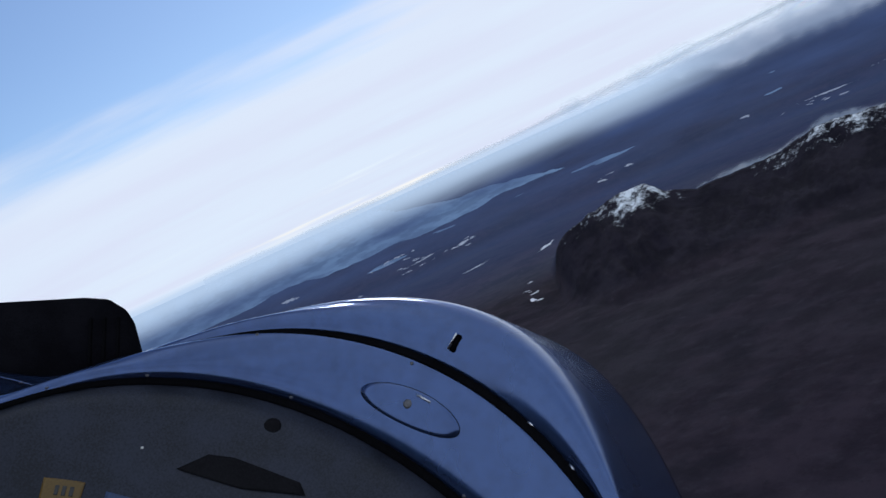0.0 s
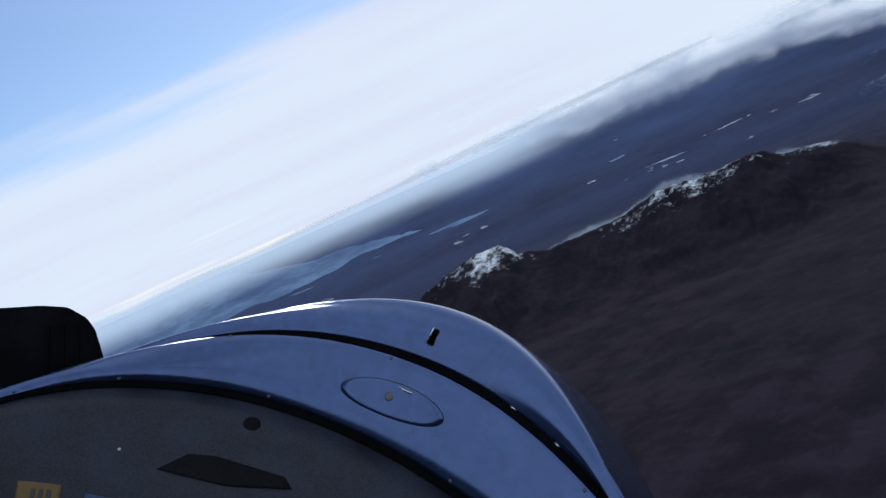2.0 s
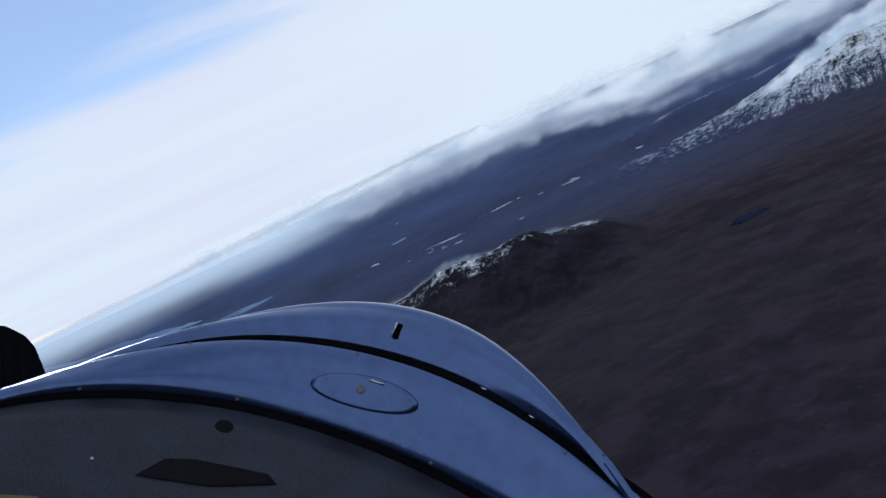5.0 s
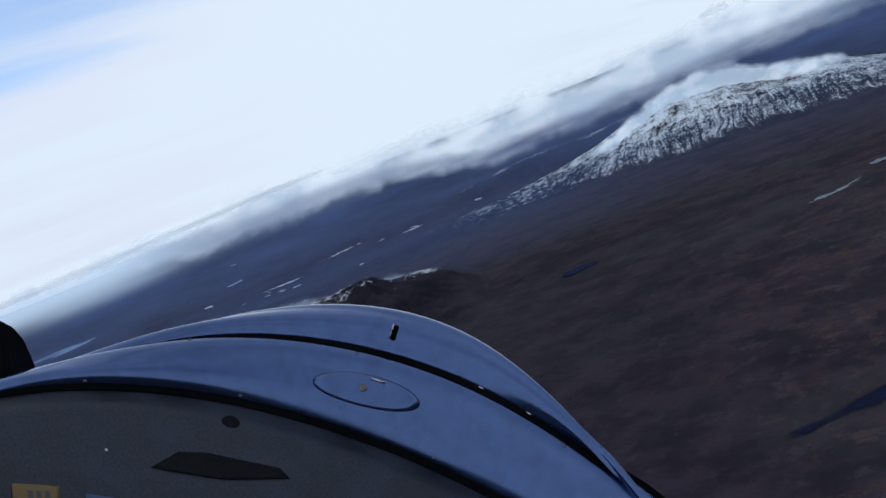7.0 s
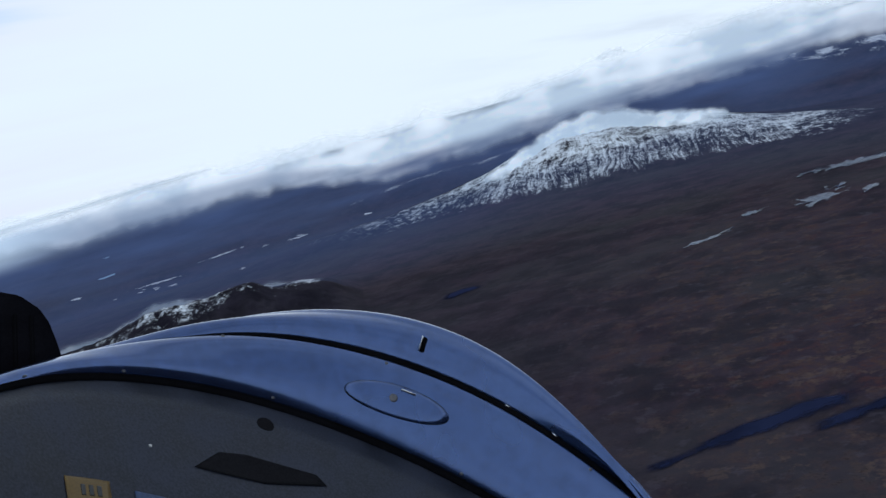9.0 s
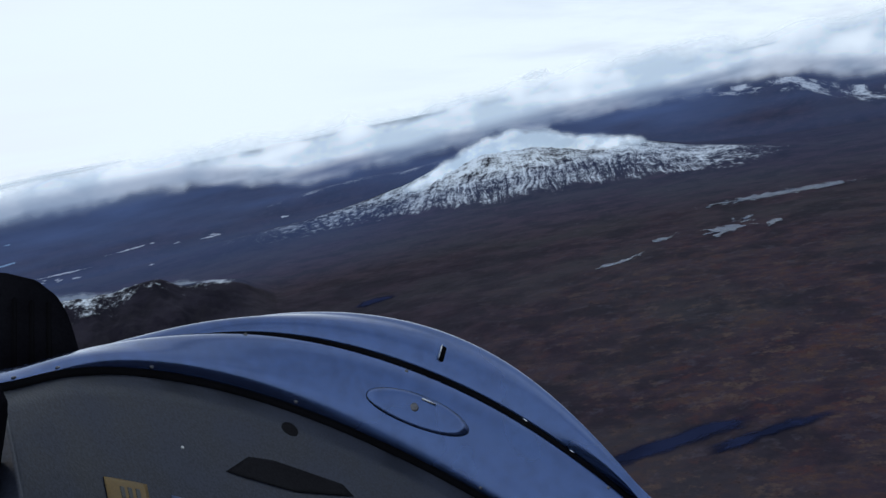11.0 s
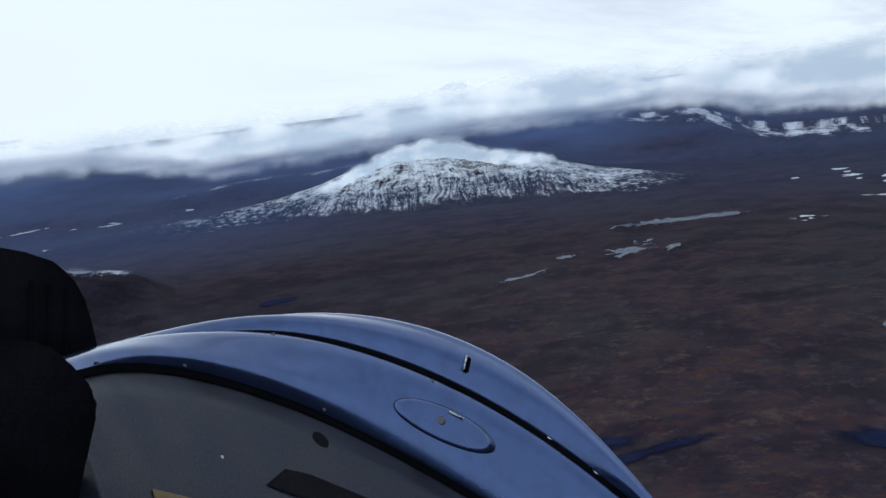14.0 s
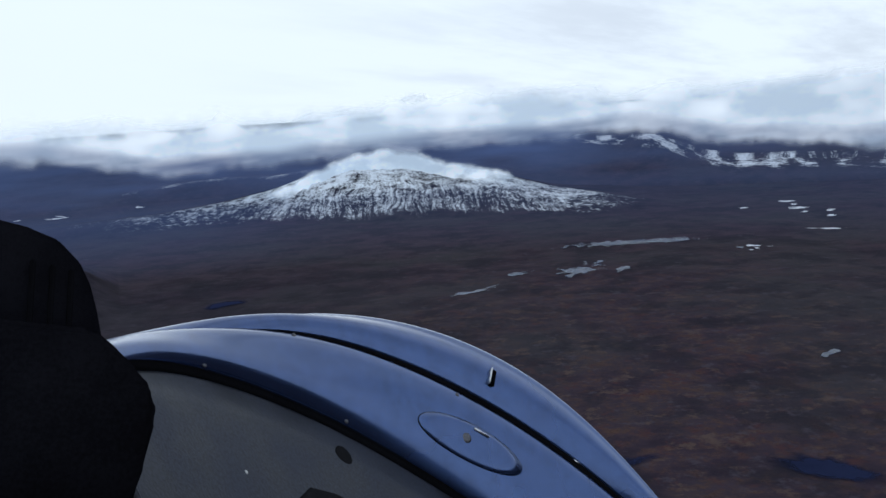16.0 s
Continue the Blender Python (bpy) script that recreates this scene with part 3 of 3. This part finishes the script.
bank_layer("cloud_puff_a", "small grey cloud puff drifting above the bank", lambda A, E: 4200 + 0 * A, 0.0, 1.0, 0.5,
           cloud_material("puff", 0.03, (1, 1, 1.5), 0.45, 0.5, 40, 0.25), [(-2.6, 0.6), (-1.75, 0.95), (-1.2, 1.15), (-0.6, 0.9), (0.4, 0.6)],
           [(-2.6, 0.6), (-1.2, 0.55), (0.4, 0.6)], (0.2, 0.2), (-2.6, 0.4, 0.05, 0.2, 1.4))
bank_layer("cloud_mist", "thin white mist drifting behind the dark crag", lambda A, E: 2270 + (E + 7) * 30, 0.0, 1.0, 0.55,
           cloud_material("mist", 0.020, (1, 1, 1.5), 0.45, 0.60, 500, 0.15), MIST_TOP, MIST_FOOT, (0.30, 0.22), (-43, -22, 0.1, -8.6, -5.8))

# ---- the aircraft ----
AIR = Matrix(((0.98837, 0.14166, -0.05526, -0.1465), (-0.11115, 0.92109, 0.37315, 0.2655), (0.10376, -0.36266, 0.92613, 359.5258), (0, 0, 0, 1)))
CLIMB = 0.2116      # rise of the nose for each radian of its sweep

# three edges that run along the curved nose, as (reach from its pivot, rise) at even turns: rim of the glareshield, seam, crest
TURN0, TURN1 = -0.3, 0.3
GLARE_EDGE = [(1.137, -1.053), (1.037, -0.852), (0.928, -0.649), (0.807, -0.440), (0.678, -0.224), (0.543, -0.030), (0.342, 0.068), (0.168, 0.041), (0.073, -0.045), (0.057, -0.112), (0.040, -0.180), (-0.005, -0.258), (-0.066, -0.334), (-0.130, -0.411)]
SEAM = [(0.924, -1.110), (0.885, -0.883), (0.844, -0.653), (0.792, -0.416), (0.716, -0.165), (0.587, 0.093), (0.374, 0.143), (0.232, 0.064), (0.157, -0.026), (0.153, -0.098), (0.161, -0.140), (0.157, -0.187), (0.148, -0.236), (0.139, -0.285)]
CREST = [(0.699, -1.548), (0.666, -1.214), (0.642, -0.878), (0.639, -0.535), (0.661, -0.178), (0.634, 0.176), (0.413, 0.175), (0.286, 0.073), (0.221, -0.012), (0.231, -0.080), (0.258, -0.120), (0.284, -0.174), (0.311, -0.223), (0.338, -0.270)]
SHELF, SIDE, DROP = Vector((-0.050, -0.351, -0.335)), Vector((-0.070, 0.179, -0.021)), Vector((-0.066, 0.073, -0.232))
START, END = 0.45, 2.95


def along(edge, th):
    """A point of an edge at a turn of th radians round the pivot."""
    x = (th - TURN0) / TURN1
    i = max(1, min(len(edge) - 3, int(math.floor(x))))
    f = x - i
    k = ((1 - f) ** 3 / 6, (3 * f ** 3 - 6 * f * f + 4) / 6, (-3 * f ** 3 + 3 * f * f + 3 * f + 1) / 6, f ** 3 / 6)
    reach = sum(k[j] * edge[i - 1 + j][0] for j in range(4))
    rise = sum(k[j] * edge[i - 1 + j][1] for j in range(4))
    return Vector((reach * math.cos(th), reach * math.sin(th), rise + CLIMB * th))


def turned_by(v, th):
    return Vector((math.cos(th) * v.x - math.sin(th) * v.y, math.sin(th) * v.x + math.cos(th) * v.y, v.z))


def lean(th, middle):
    return 0.35 + 0.5 * (th - middle)


def base_skin(th, s):
    """The nose without its swell; s runs from the panel (below 0) over glareshield, rear and front cowling (3) down its side (4)."""
    a, b, c = along(GLARE_EDGE, th), along(SEAM, th), along(CREST, th)
    if s < 0:
        return a + turned_by(SHELF, lean(th, 1.7)) + turned_by(DROP, lean(th, 1.7)) * -s
    if s < 1:
        return a + turned_by(SHELF, lean(th, 1.7)) * (1 - s)
    if s < 2:
        return a.lerp(b, s - 1)
    e, w = c + turned_by(SIDE, lean(th, 1.2)), 0.22
    if s < 3 - w:
        return b.lerp(c, s - 2)
    if s > 3 + w:
        return c.lerp(e, s - 3)
    p, q, f = b.lerp(c, 1 - w), c.lerp(e, w), (s - 3 + w) / (2 * w)
    return p * (1 - f) ** 2 + c * (2 * f * (1 - f)) + q * f * f


def normal_at(th, s):
    e = 1e-3
    t = base_skin(th + e, s) - base_skin(th - e, s)
    r = base_skin(th, s + e) - base_skin(th, s - e)
    return r.cross(t).normalized()


def skin(th, s, out=0.0):
    """A point of the nose's skin, out metres above it."""
    if 0 <= s < 1:
        out += 0.009 * math.sin(math.pi * s)
    elif 1 <= s < 2:
        out += 0.011 * (1 - (2 * (s - 1) - 1) ** 4)
    elif 2 <= s < 2.78:
        out += 0.008 * math.sin(math.pi * (s - 2) / 0.78)
    return base_skin(th, s) + normal_at(th, s) * out


def part(name, bm, mat, parent, label=""):
    """Link a bmesh as one mesh object under a thing or a part."""
    me = bpy.data.meshes.new(name)
    bmesh.ops.recalc_face_normals(bm, faces=bm.faces)
    bm.to_mesh(me)
    bm.free()
    for f in me.polygons:
        f.use_smooth = True
    me.materials.append(mat)
    ob = new(name, me)
    if parent:
        ob.parent = parent
    if label:
        tagged(ob, label)
    return ob


def loft(s0, s1, steps, out=0.0, thick=0.004, t0=START, t1=END, around=150):
    """A piece of the skin with thickness, from s0 to s1 across the nose."""
    bm = bmesh.new()
    rows = []
    for o in (out, out - thick):
        for s in np.linspace(s0, s1, steps):
            rows.append([bm.verts.new(skin(t, s, o)) for t in np.linspace(t0, t1, around)])

    def strip(p, q):
        for i in range(around - 1):
            bm.faces.new((p[i], p[i + 1], q[i + 1], q[i]))

    for i in range(steps - 1):
        strip(rows[i], rows[i + 1])
        strip(rows[steps + i], rows[steps + i + 1])
    strip(rows[0], rows[steps])
    strip(rows[steps - 1], rows[2 * steps - 1])
    for k in (0, around - 1):
        for i in range(steps - 1):
            bm.faces.new((rows[i][k], rows[i + 1][k], rows[steps + i + 1][k], rows[steps + i][k]))
    return bm


PAINT = plain("blue_paint", (0.048, 0.084, 0.205), 0.21, 0.86, grain=60, amount=0.14, bump=0.0, spec=0.5, coat=0.5)
GLARE = plain("antiglare_black", (0.015, 0.018, 0.030), 0.50, 0.0, grain=420, amount=0.45, bump=0.0009, spec=0.25)
RUBBER = plain("black_rubber", (0.004, 0.004, 0.005), 0.6, 0.0, grain=300, spec=0.0)
PLASTIC = plain("black_plastic", (0.006, 0.006, 0.008), 0.65, 0.0, grain=600, amount=0.3, spec=0.0)
TAPE = plain("dark_tape", (0.010, 0.010, 0.012), 0.55, 0.0, grain=400, spec=0.01)
CHROME = plain("bright_metal", (0.62, 0.62, 0.64), 0.28, 1.0, grain=500, amount=0.15)
STEEL = plain("dark_metal", (0.10, 0.10, 0.11), 0.4, 1.0, grain=500)
YELLOW = plain("yellow_label", (0.10, 0.056, 0.004), 0.5, 0.0, grain=500, amount=0.15)
INK = plain("black_ink", (0.02, 0.02, 0.02), 0.5, 0.0, grain=500)
BLUE = plain("blue_label", (0.010, 0.03, 0.09), 0.45, 0.0, grain=500)
WHITE = plain("white_plastic", (0.50, 0.50, 0.50), 0.45, 0.0, grain=500, amount=0.1)

aircraft = new("light_aircraft")
tagged(aircraft, "light aircraft nose in glossy blue paint, flying over the moor", "aircraft")
aircraft.matrix_world = AIR


def frame_at(th, s):
    """Point on the skin with its outward normal and the ways along and across it."""
    p = skin(th, s)
    fwd = (skin(th + 0.004, s) - skin(th - 0.004, s)).normalized()
    up = normal_at(th, s)
    return p, up, fwd, up.cross(fwd).normalized()


def seat(th, s):
    """The pose of something small that sits on the skin."""
    p, up, fwd, rnd = frame_at(th, s)
    m = Matrix((fwd, rnd, up)).transposed().to_4x4()
    m.translation = p
    return m


def on_skin(outline, lift, thick):
    """A thin plate that follows the skin; outline of (turn, place across) pairs round its middle."""
    bm = bmesh.new()
    n = len(outline)
    cy, ct = sum(o[0] for o in outline) / n, sum(o[1] for o in outline) / n
    tops, rings = [], 5
    for h in (lift + thick, lift):
        rows = []
        for k in range(1, rings + 1):
            f = k / rings
            rows.append([bm.verts.new(skin(cy + (y - cy) * f, ct + (t - ct) * f, h - (thick * 0.5 if k == rings and h > lift else 0))) for y, t in outline])
        c = bm.verts.new(skin(cy, ct, h))
        for i in range(n):
            bm.faces.new((c, rows[0][i], rows[0][(i + 1) % n]))
            for k in range(rings - 1):
                bm.faces.new((rows[k][i], rows[k + 1][i], rows[k + 1][(i + 1) % n], rows[k][(i + 1) % n]))
        tops.append(rows[-1])
    for i in range(n):
        bm.faces.new((tops[0][i], tops[0][(i + 1) % n], tops[1][(i + 1) % n], tops[1][i]))
    return bm


def oval(c, a, b, n=44):
    """A round outline on the skin with half axes a and b."""
    w = [2 * math.pi * i / n for i in range(n)]
    return [(c[0] + a[0] * math.cos(k) + b[0] * math.sin(k), c[1] + a[1] * math.cos(k) + b[1] * math.sin(k)) for k in w]


def ring_on_skin(outline, radius, lift):
    """A thin round bead that follows a closed outline on the skin."""
    bm = bmesh.new()
    n, m = len(outline), 6
    rows = []
    for i in range(n):
        p = skin(*outline[i], lift)
        q = skin(*outline[(i + 1) % n], lift)
        along = (q - p).normalized()
        up = frame_at(*outline[i])[1]
        side = along.cross(up).normalized()
        rows.append([bm.verts.new(p + radius * (math.cos(2 * math.pi * k / m) * side + math.sin(2 * math.pi * k / m) * up)) for k in range(m)])
    for i in range(n):
        for k in range(m):
            bm.faces.new((rows[i][k], rows[i][(k + 1) % m], rows[(i + 1) % n][(k + 1) % m], rows[(i + 1) % n][k]))
    return bm


def block(sx, sy, sz, bevel, m):
    bm = bmesh.new()
    bmesh.ops.create_cube(bm, size=1.0, matrix=m @ Matrix.Diagonal((sx, sy, sz, 1)))
    bmesh.ops.bevel(bm, geom=bm.edges[:], offset=bevel, segments=2, affect="EDGES")
    return bm


def stud(th, s, radius, height):
    """A domed screw head on the skin."""
    bm = bmesh.new()
    bmesh.ops.create_uvsphere(bm, u_segments=12, v_segments=6, radius=1.0, matrix=seat(th, s) @ Matrix.Diagonal((radius, radius, height, 1)))
    return bm


def belly():
    """The closed underside of the nose."""
    bm = bmesh.new()
    rows = []
    for t in np.linspace(START, END, 100):
        a, b = skin(t, 4.0, -0.004), skin(t, -1.0, -0.004)
        low = (a + b) / 2 - Vector((0, 0, 0.10))
        rows.append([bm.verts.new(a * (1 - k) ** 2 + low * (2 * k * (1 - k)) + b * k * k) for k in np.linspace(0, 1, 9)])
    for p, q in zip(rows, rows[1:]):
        for i in range(8):
            bm.faces.new((p[i], p[i + 1], q[i + 1], q[i]))
    return bm


def four_sided(c):
    """A four-cornered outline with points along its sides."""
    return [tuple(c[i][k] + (c[(i + 1) % 4][k] - c[i][k]) * f / 4 for k in (0, 1)) for i in range(4) for f in range(4)]


glareshield = part("glareshield", loft(0.0, 0.985, 16, thick=0.005), GLARE, aircraft, "matt black anti-glare cover")
part("rolled_edge", loft(-0.03, 0.012, 4, out=0.002, thick=0.010), RUBBER, glareshield)
rear = part("rear_cowling", loft(1.012, 1.94, 22), PAINT, aircraft)
front = part("front_cowling", loft(2.008, 4.0, 44), PAINT, aircraft)
part("seam_seal", loft(0.983, 1.016, 4, out=0.0008, thick=0.010), RUBBER, aircraft, "black rubber seam seal")
part("seam_seal", loft(1.925, 2.012, 4, out=0.0004, thick=0.012), RUBBER, aircraft, "black rubber seam seal")
panel = part("instrument_panel", loft(-1.0, -0.028, 10, thick=0.006), PLASTIC, aircraft, "dark instrument panel")
part("belly", belly(), PAINT, aircraft)

# oval inspection hatch with its seal and catches
hatch_line = oval((1.3371, 1.4713), (-0.0677, 0.0337), (0.0085, -0.1852))
hatch = part("inspection_hatch", on_skin(hatch_line, 0.0003, 0.0010), PAINT, rear, "oval blue inspection hatch")
part("hatch_seal", ring_on_skin(hatch_line, 0.0006, 0.0002), RUBBER, rear)
part("catch", block(0.018, 0.0022, 0.0016, 0.0005, seat(1.3213, 1.6147) @ Matrix.Translation((0, 0, 0.002))), CHROME, hatch, "bright metal catch")
part("catch", stud(1.3402, 1.4892, 0.006, 0.0025), STEEL, hatch)

# air outlet on the front cowling
m = seat(1.3071, 2.3609)
m = m @ Matrix.Rotation(math.pi / 2, 4, "Z")
outlet = part("air_outlet", block(0.020, 0.0065, 0.004, 0.0012, m), RUBBER, front, "black air outlet slot")
part("outlet_lip", block(0.019, 0.0014, 0.006, 0.0005, m @ Matrix.Translation((0, -0.0036, 0.001))), CHROME, outlet, "bright worn metal lip")

# fixings along the seams
for t in (1.195, 1.140):
    part("seam_clip", block(0.008, 0.003, 0.002, 0.0006, seat(t, 2.01)), CHROME, front, "small bright metal clip")
for k in range(9):
    part("screw", stud(0.75 + 0.25 * k, 1.055, 0.0022, 0.0010), STEEL, rear)
    part("screw", stud(0.85 + 0.25 * k, 1.88, 0.0022, 0.0010), STEEL, rear)

# glareshield: a dark disc painted as the shade of a dimple, a strip of dark tape, a chip in the paint
part("dimple_shade", stud(1.4974, 0.9292, 0.010, 0.0006), TAPE, glareshield)
part("tape_strip", on_skin([(1.5718, 0.7714), (1.5464, 0.8221), (1.5104, 0.8324), (1.4162, 0.8392), (1.4002, 0.8204), (1.4734, 0.7737)], 0.0004, 0.0005), TAPE, glareshield, "strip of dark tape")
part("paint_chip", stud(1.6463, 0.8081, 0.0016, 0.0006), WHITE, glareshield)

# labels low on the cover
placard = part("placard", on_skin(four_sided([(1.7698, 0.7238), (1.6864, 0.7098), (1.6623, 0.6479), (1.7351, 0.6534)]), 0.0005, 0.0008), YELLOW, glareshield, "yellow placard with black marks")
for f in (0.34, 0.52, 0.70):
    a = [((1.7698, 0.7238), (1.6864, 0.7098)), ((1.7351, 0.6534), (1.6623, 0.6479))]
    spot = lambda u, v: tuple(sum(w * a[r][c][k] for w, r, c in (((1 - u) * (1 - v), 0, 0), (u * (1 - v), 0, 1), ((1 - u) * v, 1, 0), (u * v, 1, 1))) for k in (0, 1))
    part("mark", on_skin([spot(f, 0.25), spot(f + 0.10, 0.25), spot(f + 0.10, 0.62), spot(f, 0.62)], 0.0014, 0.0004), INK, placard)
part("blue_label", on_skin(four_sided([(1.6419, 0.6931), (1.5583, 0.6811), (1.5456, 0.6425), (1.6209, 0.6384)]), 0.0005, 0.0008), BLUE, glareshield, "blue label")


def compass_housing():
    """Black housing on the glareshield: a cut upper corner, a sloping flank that flares at its foot, a ribbed face."""
    top = tagged(new("compass_housing"), "black plastic compass housing standing on the glareshield", "compass")
    top.matrix_world = Matrix(((0.45801, -0.01971, 0.88873, 0.6467), (0.79818, 0.44923, -0.40138, 0.6157), (-0.39133, 0.89320, 0.22148, 359.9933), (0, 0, 0, 1)))
    outline = [(-0.525, -0.170), (-0.525, -0.031), (-0.408, -0.028), (-0.380, -0.031), (-0.360, -0.044), (-0.350, -0.059), (-0.345, -0.077), (-0.341, -0.097), (-0.330, -0.115), (-0.319, -0.133), (-0.337, -0.143), (-0.375, -0.158), (-0.408, -0.166)]
    cx, cy = -0.385, -0.170
    bm = bmesh.new()
    rows = []
    for z, k in ((-0.839, 0.97), (-0.851, 1.0), (-0.899, 1.0), (-0.929, 0.93)):
        rows.append([bm.verts.new(((cx + (x - cx) * k) * z / -0.839, (cy + (y - cy) * k) * z / -0.839, z)) for x, y in outline])
    n = len(outline)
    for a, b in zip(rows, rows[1:]):
        for i in range(n):
            bm.faces.new((a[i], a[(i + 1) % n], b[(i + 1) % n], b[i]))
    bm.faces.new(rows[0])
    bm.faces.new(rows[-1])
    bmesh.ops.bevel(bm, geom=bm.edges[:], offset=0.0015, segments=2, affect="EDGES")
    body = part("housing", bm, PLASTIC, top)
    for k in range(3):
        part("rib", block(0.0040, 0.090, 0.004, 0.001, Matrix.Translation((-0.402 + 0.016 * k, cy + 0.070, -0.8388))), RUBBER, body)


compass_housing()


def nose_end_filler():
    """Black filler added to hide the nose's folded end beside the glareshield, a thick shape with a rounded shoulder.
    """
    top = tagged(new("nose_end_filler"), "black plastic cockpit trim beside the glareshield", "trim panel")
    top.matrix_world = Matrix(((0.98438, 0.14253, 0.10333, 0.1472), (0.07771, 0.17489, -0.98152, -0.0980), (-0.15796, 0.97422, 0.16109, 360.0139), (0, 0, 0, 1)))
    outline = [(-0.298, -0.138), (-0.298, -0.048), (-0.230, -0.051), (-0.219, -0.059), (-0.209, -0.070), (-0.205, -0.076), (-0.204, -0.084), (-0.208, -0.104), (-0.214, -0.138)]
    bm = bmesh.new()
    rows = [[bm.verts.new((x * z / -0.467, y * z / -0.467, z)) for x, y in outline] for z in (-0.467, -0.502)]
    n = len(outline)
    for i in range(n):
        bm.faces.new((rows[0][i], rows[0][(i + 1) % n], rows[1][(i + 1) % n], rows[1][i]))
    bm.faces.new(rows[0])
    bm.faces.new(rows[1])
    bmesh.ops.bevel(bm, geom=bm.edges[:], offset=0.003, segments=3, affect="EDGES")
    part("cover", bm, PLASTIC, top)


nose_end_filler()
